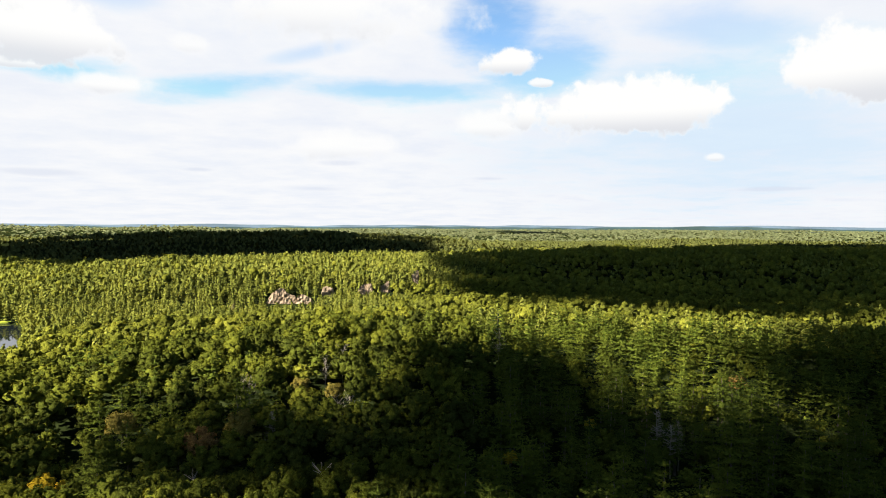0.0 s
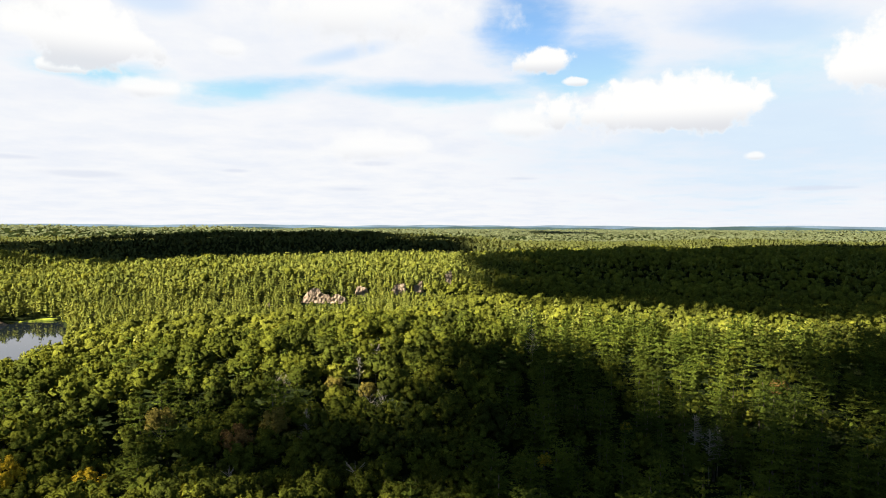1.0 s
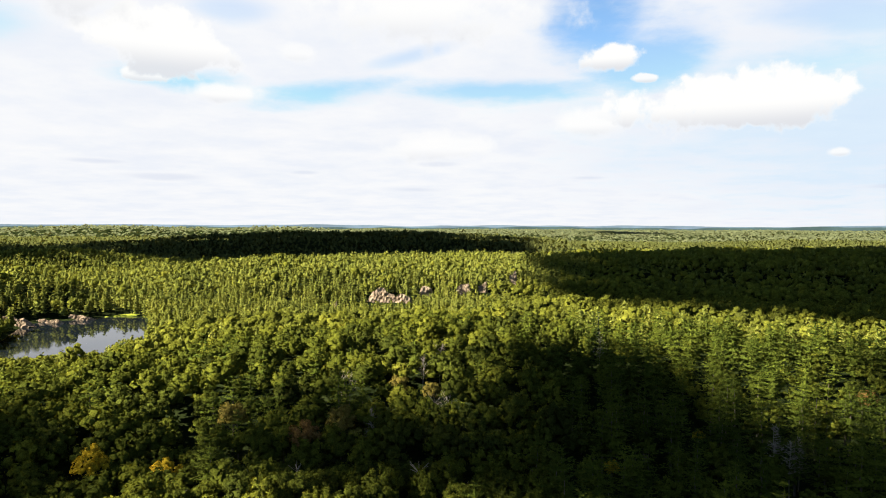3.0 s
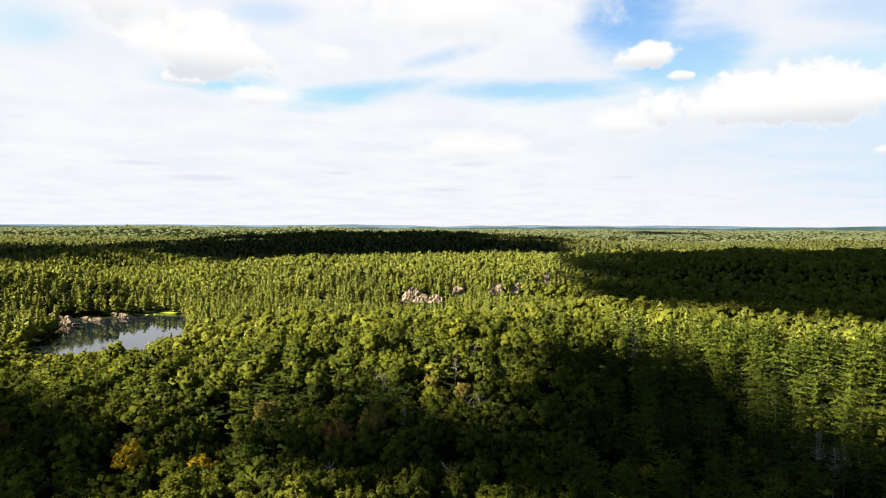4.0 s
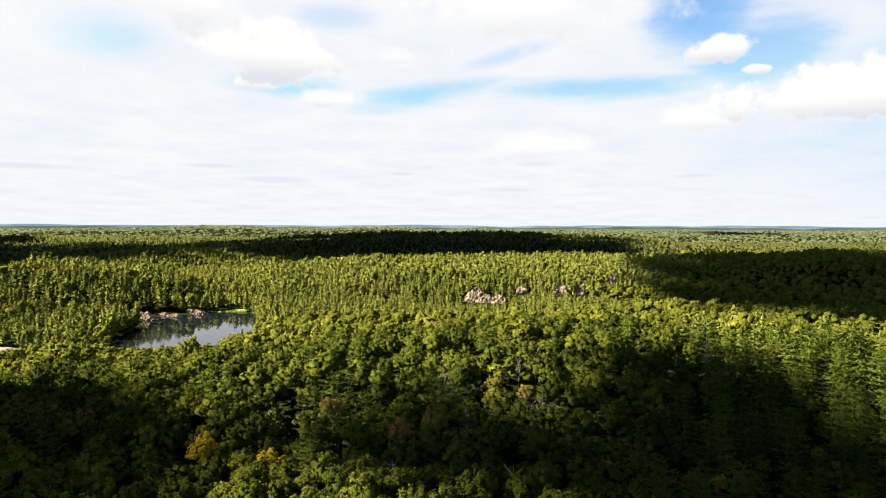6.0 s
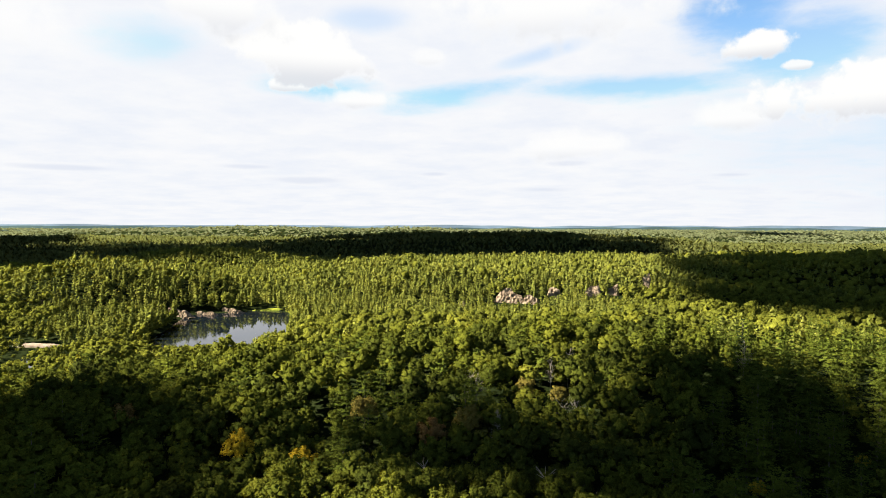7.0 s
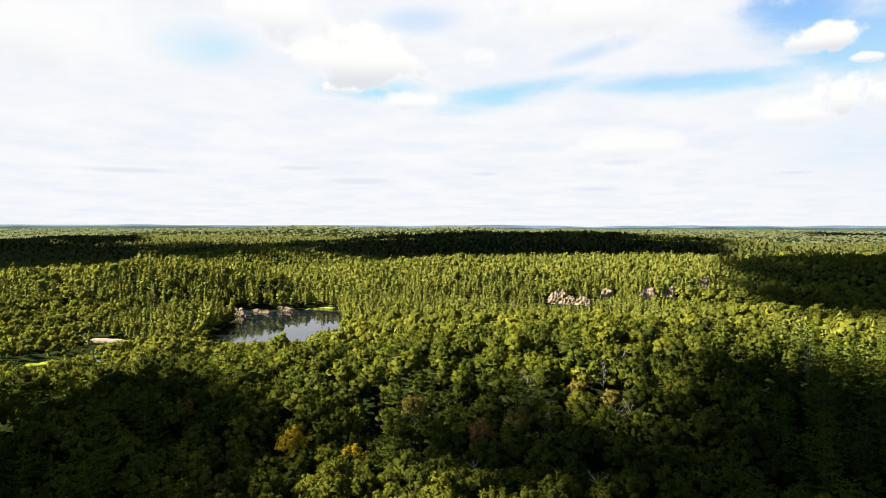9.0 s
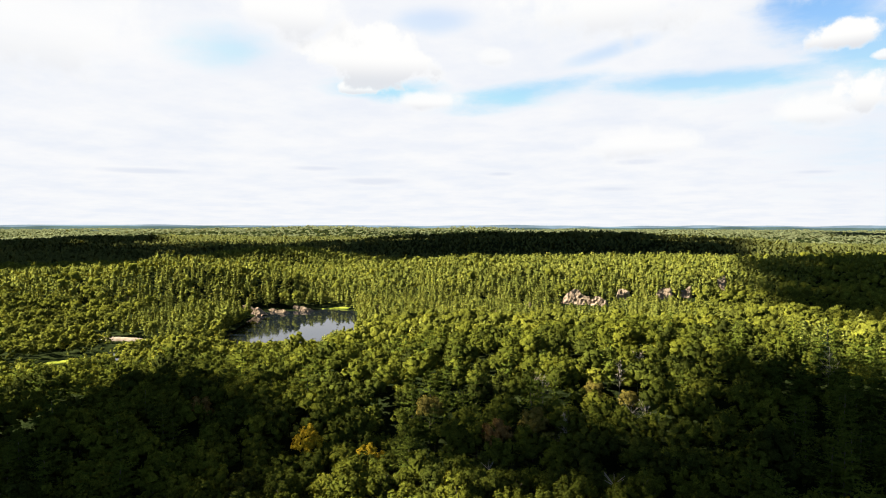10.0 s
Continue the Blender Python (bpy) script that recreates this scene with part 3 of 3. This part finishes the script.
# trees that stand out: kind, x, y, size
SINGLES = [
    ("gold", -97.1, 153.9, 0.82), ("gold", -115.8, 150.7, 0.95), ("gold", 47.5, 202.6, 0.42), ("gold", 19.4, 180.3, 0.45), ("tan", -37.7, 221.1, 0.7), ("rust", -68.7, 179.5, 0.95),
    ("tan", -60.3, 188.4, 0.98), ("rust", -17.6, 246.1, 0.65), ("rust", -160.1, 152.4, 0.85), ("tan", -49.6, 219.8, 0.8), ("tan", -95.0, 187.0, 0.95), ("rust", 103.9, 223.2, 0.7),
    ("bare", -50.6, 188.3, 1.0), ("bare", 63.5, 186.6, 1.0), ("bare", 64.9, 179.2, 0.95), ("bare", 68.5, 183.0, 0.9), ("dead", -38.8, 246.6, 0.9), ("dead", -43.3, 235.1, 0.88),
    ("dead", -66.2, 216.4, 0.88), ("dead", -29.8, 204.8, 0.92), ("dead", -33.5, 203.0, 0.85), ("dead", -69.7, 218.2, 0.85), ("snag", -29.3, 154.0, 1.0), ("snag", -61.6, 155.8, 0.9),
    ("bare", -40.3, 438.0, 1.0), ("dead", 24.0, 268.0, 1.0), ("spruce", 25.7, 294.9, 1.15),
]
SINGLE_GAP = [(x, y, 5.4 if kind in ("gold", "rust", "tan") else 2.4) for kind, x, y, _ in SINGLES]


def scatter(r0, r1, gap, seed, a0=-46.0, a1=76.0):
    """Uneven places for trees in a sector of the land, away from water and clearings."""
    rnd = np.random.RandomState(seed)
    xs = np.arange(-r1 * 0.98, r1 * 0.75, gap)
    ys = np.arange(-60, r1, gap * 0.866)
    X, Y = np.meshgrid(xs, ys)
    X = X + (np.arange(len(ys)) % 2)[:, None] * gap / 2
    X, Y = X + rnd.uniform(-0.5, 0.5, X.shape) * gap, Y + rnd.uniform(-0.5, 0.5, Y.shape) * gap
    X, Y = X.ravel(), Y.ravel()
    r, a = np.hypot(X, Y), np.degrees(np.arctan2(-X, Y))
    ok = (r >= r0) & (r < r1) & (a > a0) & (a < a1)
    X, Y = X[ok], Y[ok]
    ok = (land(X, Y) > 0.3)
    for cx, cy, cr in CLEAR + SINGLE_GAP:
        ok &= np.hypot(X - cx, Y - cy) > cr
    X, Y = X[ok], Y[ok]
    return X, Y, land(X, Y), rnd


def stamp(templates, X, Y, Z, rnd, grown, small=0.74, large=1.24):
    """Copies of the templates at all the places, joined: corners, soft normals and a tint for each tree."""
    vs, ns, at = [], [], []
    kind = rnd.randint(0, len(templates), len(X))
    size = rnd.uniform(small, large, len(X)) * growth(X, Y) * grown
    for k, (tv, tn) in enumerate(templates):
        m = np.where(kind == k)[0]
        if not len(m):
            continue
        a, s, tall = rnd.uniform(0, 6.2832, len(m)), size[m], rnd.uniform(0.9, 1.1, len(m))
        c, sn = np.cos(a)[:, None], np.sin(a)[:, None]
        x, y = tv[None, :, 0] * c - tv[None, :, 1] * sn, tv[None, :, 0] * sn + tv[None, :, 1] * c
        vs.append(np.stack([x * s[:, None] + X[m][:, None], y * s[:, None] + Y[m][:, None], tv[None, :, 2] * (s * tall)[:, None] + Z[m][:, None]], -1).reshape(-1, 3))
        ns.append(np.stack([tn[None, :, 0] * c - tn[None, :, 1] * sn, tn[None, :, 0] * sn + tn[None, :, 1] * c, np.repeat(tn[None, :, 2], len(m), 0)], -1).reshape(-1, 3))
        at.append(np.repeat(rnd.uniform(0, 1, len(m)), len(tv)))
    return (np.vstack(vs), np.vstack(ns)), np.concatenate(at)


def wood_of(name, tpl, X, Y, Z, rnd, mat, label, grown=1.0):
    v, a = stamp(tpl, X, Y, Z, rnd, grown)
    return tagged(new(name, quad_mesh(name, v, mat, a)), label, "forest", kind="stuff")


def woods(name, r0, r1, gaps, seed, broad, pine, label, leaf, needle):
    """Broadleaf trees and pines of a ring of land, each kind at its own spacing."""
    for kind, gap, tpl, mat in (("broadleaf", gaps[0], broad, leaf), ("pine", gaps[1], pine, needle)):
        X, Y, Z, rnd = scatter(r0, r1, gap, seed + len(kind), -38.0, 64.0)
        con = rnd.uniform(0, 1, len(X)) < conifer_share(X, Y)
        sel = con if kind == "pine" else ~con
        wood_of(name + "_" + kind, tpl, X[sel], Y[sel], Z[sel], rnd, mat, label.replace("KIND", kind))


def stem_mesh(name, seed, high, thick, fork, mat):
    """A trunk that tapers and leans a little; fork: height share at which limbs spread."""
    rnd = random.Random(seed)
    bm = bmesh.new()
    p = Vector((0, 0, -0.6))
    levels = 5
    for k in range(levels):
        q = Vector((rnd.uniform(-0.25, 0.25), rnd.uniform(-0.25, 0.25), high * (k + 1) / levels))
        limb(bm, p, q, thick * (1 - k / levels) + 0.04, thick * (1 - (k + 1) / levels) + 0.04, 6)
        p = q
    for k in range(6 if fork else 0):
        a, z = rnd.uniform(0, 6.28), high * rnd.uniform(fork, 0.85)
        limb(bm, (0, 0, z), (2.3 * math.cos(a), 2.3 * math.sin(a), z + rnd.uniform(1.0, 2.8)), thick * 0.42, 0.05, 4)
    return bm_mesh(name, bm, mat)


def part(name, me, parent, label=""):
    ob = new(name, me)
    ob.parent = parent
    return tagged(ob, label)


def tree(kind, crown, trunk, label, category, group=""):
    """One tree: a trunk with its crown, at the origin."""
    top = new(kind)
    part("trunk", trunk, top)
    part("crown", crown, top)
    return tagged(top, label, category, group)


def put_trees(prototypes, X, Y, Z, rnd, size):
    for x, y, z, f in zip(X, Y, Z, size):
        s = rnd.uniform(0.74, 1.26) * f
        m = pose(x, y, z, 0, 0, rnd.uniform(0, 360)) @ Matrix.Diagonal((s, s, s * rnd.uniform(0.92, 1.08), 1))
        copy_thing(prototypes[rnd.randint(0, len(prototypes))], m)


# the foreground hill: the nearest trees one by one, the rest of the hill as one wood
X, Y, Z, rnd = scatter(100, 330, 6.8, 21, -43, 69)
con = rnd.uniform(0, 1, len(X)) < conifer_share(X, Y)
con &= rnd.uniform(0, 1, len(X)) < 0.72
away = np.where(np.hypot(X, Y) > 95, np.hypot(X, Y), 1000)
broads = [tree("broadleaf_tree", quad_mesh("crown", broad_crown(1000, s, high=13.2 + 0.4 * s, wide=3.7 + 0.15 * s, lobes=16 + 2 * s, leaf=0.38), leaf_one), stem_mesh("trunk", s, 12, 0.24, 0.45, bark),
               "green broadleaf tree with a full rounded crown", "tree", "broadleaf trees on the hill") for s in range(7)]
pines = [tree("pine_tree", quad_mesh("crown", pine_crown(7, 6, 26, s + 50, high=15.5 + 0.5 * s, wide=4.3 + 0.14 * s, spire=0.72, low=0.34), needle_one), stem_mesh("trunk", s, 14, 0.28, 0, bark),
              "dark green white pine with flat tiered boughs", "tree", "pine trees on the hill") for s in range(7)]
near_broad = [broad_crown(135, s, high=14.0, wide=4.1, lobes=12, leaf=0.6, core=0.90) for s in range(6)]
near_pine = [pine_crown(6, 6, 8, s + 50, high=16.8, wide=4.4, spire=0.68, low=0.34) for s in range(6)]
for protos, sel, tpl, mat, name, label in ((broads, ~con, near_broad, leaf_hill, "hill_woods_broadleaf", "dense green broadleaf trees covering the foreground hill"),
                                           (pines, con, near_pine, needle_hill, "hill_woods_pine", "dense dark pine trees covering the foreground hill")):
    i = np.where(sel)[0]
    i = i[np.argsort(away[i])]
    first, rest = i[:300], i[300:]
    size = 1.0 - (0.32 * smooth(conifer_share(X, Y), 0.35, 0.8) if protos is broads else -0.16 * rnd.uniform(0, 1, len(X)))
    put_trees(protos, X[first], Y[first], Z[first], rnd, size[first])
    wood_of(name, tpl, X[rest], Y[rest], Z[rest], rnd, mat, label, size[rest])
for k, p in enumerate(broads + pines):
    a = radians(190 + 24 * k)
    x, y = -70 * math.sin(a), 70 * math.cos(a)
    p.matrix_world = pose(x, y, float(land(x, y)))


def bare_tree(seed, high, conic):
    """A leafless tree: a pale trunk and its branches; conic: short level branches all the way up."""
    rnd = random.Random(seed)
    top = new("dead_tree")
    part("trunk", stem_mesh("trunk", seed, high * (1.0 if conic else 0.86), 0.15, 0, dead_wood), top)
    bm = bmesh.new()
    for k in range(44 if conic else 22):
        f = rnd.uniform(0.35, 0.98) if conic else rnd.uniform(0.4, 0.9)
        a, z = rnd.uniform(0, 6.28), high * f
        out = (1 - f) * 4.2 + 0.5 if conic else rnd.uniform(1.4, 3.4)
        q = Vector((out * math.cos(a), out * math.sin(a), z + (out * 0.35 if conic else out * rnd.uniform(0.7, 1.5))))
        limb(bm, (0, 0, z), q, 0.09, 0.03, 4)
        for _ in range(3):
            g = rnd.uniform(0.4, 0.95)
            c = Vector((0, 0, z)).lerp(q, g)
            limb(bm, c, c + Vector((rnd.uniform(-1, 1), rnd.uniform(-1, 1), rnd.uniform(0.1, 1.0))) * (0.8 if conic else 1.3), 0.05, 0.02, 3)
    part("bare_crown", bm_mesh("bare_crown", bm, dead_wood), top)
    return tagged(top, "bare grey dead tree standing among green crowns", "tree", "dead trees")


AUTUMN = {"gold": (leaf_gold, "golden yellow autumn tree among green crowns"), "rust": (leaf_rust, "rusty brown turning tree among green crowns"),
          "tan": (leaf_tan, "pale olive-tan turning tree among green crowns")}
for k, (kind, x, y, size) in enumerate(SINGLES):
    z = float(land(x, y))
    if kind in AUTUMN:
        mat, label = AUTUMN[kind]
        ob = tree("autumn_tree", quad_mesh("crown", broad_crown(1000, 80 + k, high=15.5, wide=4.9, lobes=24, leaf=0.42), mat), stem_mesh("trunk", 80 + k, 12, 0.24, 0.45, bark), label, "tree", "autumn trees")
    elif kind == "spruce":
        ob = tree("spruce_tree", quad_mesh("crown", pine_crown(9, 6, 14, 80 + k, high=19, wide=3.6), needle_dark), stem_mesh("trunk", 80 + k, 17, 0.26, 0, bark),
                  "dark spruce standing above the sunlit crest", "tree")
    elif kind == "snag":
        ob = new("snag")
        part("trunk", stem_mesh("trunk", 80 + k, 15.6, 0.20, 0.8, dead_wood), ob)
        tagged(ob, "broken white dead trunk rising above the crowns", "tree", "dead trees")
    else:
        ob = bare_tree(80 + k, 15.0, kind == "bare")
    ob.matrix_world = pose(x, y, z, 0, 0, 47 * k) @ Matrix.Diagonal((size * 1.05, size * 1.05, size * 1.08, 1))

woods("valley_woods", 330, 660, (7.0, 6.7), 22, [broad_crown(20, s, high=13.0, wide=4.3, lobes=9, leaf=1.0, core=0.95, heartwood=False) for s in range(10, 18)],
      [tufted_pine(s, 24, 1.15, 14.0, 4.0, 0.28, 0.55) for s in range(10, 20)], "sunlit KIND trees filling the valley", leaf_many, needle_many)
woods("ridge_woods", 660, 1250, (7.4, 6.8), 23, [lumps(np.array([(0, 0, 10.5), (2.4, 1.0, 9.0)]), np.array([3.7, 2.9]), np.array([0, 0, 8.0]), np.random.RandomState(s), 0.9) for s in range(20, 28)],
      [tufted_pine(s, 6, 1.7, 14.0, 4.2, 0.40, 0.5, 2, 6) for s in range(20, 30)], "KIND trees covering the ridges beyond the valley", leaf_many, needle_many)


def low_wood(tpl):
    """Far off only the tops of a closed wood show."""
    return [(v, unit(k * 0.35 + np.array([0, 0, 1.0]))) for v, k in tpl]


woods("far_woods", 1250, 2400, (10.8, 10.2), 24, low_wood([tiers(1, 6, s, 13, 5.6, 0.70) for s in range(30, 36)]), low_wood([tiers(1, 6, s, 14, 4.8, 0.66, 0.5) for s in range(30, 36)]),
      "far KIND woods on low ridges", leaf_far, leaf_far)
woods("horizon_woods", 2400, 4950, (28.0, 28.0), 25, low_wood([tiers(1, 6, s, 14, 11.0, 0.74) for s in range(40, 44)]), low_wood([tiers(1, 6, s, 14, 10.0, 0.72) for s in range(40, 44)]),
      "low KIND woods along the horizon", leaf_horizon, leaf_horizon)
# bushes and young trees down to the water
X, Y, Z, rnd = scatter(280, 560, 3.6, 27, 24, 62)
d = basin(X, Y, *LAKE)
sel = ((d < 1.16) | (np.hypot(X + 392, Y - 262) < 22)) & (np.modf(np.abs(wave(X, Y, 14, 15)) * 3)[0] < 0.7)
wood_of("shore_bushes", [broad_crown(20, s, high=7.5, wide=2.8, lobes=5, leaf=0.9, core=0.85, dome=0.40) for s in range(50, 55)], X[sel], Y[sel], Z[sel] - 1.2, rnd, leaf_many,
        "low green bushes crowding the shores of lake and pond")

# ---- clouds overhead, whose shadows lie on the forest ----


def cumulus(x, y, rx, ry, turn, seed, body, base=1600.0):
    """A heap of rounded puffs with a flat base, in the sun's way to the place (x, y)."""
    rnd = np.random.RandomState(seed)
    bm = bmesh.new()
    c, s = math.cos(radians(turn)), math.sin(radians(turn))
    centre = Vector((x, y, 24)) + TO_SUN * (base / TO_SUN.z)
    core = min(min(rx, ry) * 0.5, 75)
    for i in range(int(4.6 * rx * ry / (core * 0.62) ** 2)):
        d, a = math.sqrt(rnd.uniform(0, 1)), rnd.uniform(0, 6.2832)
        u, v = rx * 0.88 * d * math.cos(a), ry * 0.88 * d * math.sin(a)
        size = core * (1 - 0.6 * d) * rnd.uniform(0.7, 1.25)
        for w in bmesh.ops.create_icosphere(bm, subdivisions=1, radius=size)["verts"]:
            w.co *= 1 + 0.25 * noise.noise(w.co / size * 1.7 + Vector((i, seed, 0)))
            w.co.z *= 0.4 if w.co.z < 0 else 0.8
            w.co += centre + Vector((u * c - v * s, u * s + v * c, 0))
    ob = new("cloud", bm_mesh("cloud", bm, body))
    return tagged(ob, "white heaped summer cloud drifting over the forest", "cloud", group="clouds over the forest")


# where the shadow falls: x, y, half sizes, turn
CLOUDS = [
    (445, 785, 535, 315, 4), (-450, 1360, 520, 330, 8), (-1060, 905, 700, 410, 47), (-1800, 1180, 560, 300, -31), (1050, 1800, 330, 190, 0), (540, 3450, 260, 260, 0), (-350, 3500, 300, 220, 0),
    (18, 212, 50, 76, -6), (45, 161, 100, 42, 0), (160, 206, 54, 74, 12), (110, 590, 130, 85, 0), (240, 290, 84, 58, 20), (-172, 116, 64, 68, 25), (20, 84, 110, 36, 0),
]
for i, c in enumerate(CLOUDS):
    cumulus(*c, 60 + i, m_cloud)
# a thin veil that takes half of the sun from the middle of the foreground
VEILS = [(-68, 174, 60, 46, 0, m_veil), (205, 455, 190, 80, -10, m_half)]
for i, (x, y, rx, ry, turn, body) in enumerate(VEILS):
    cumulus(x, y, rx, ry, turn, 90 + i, body)
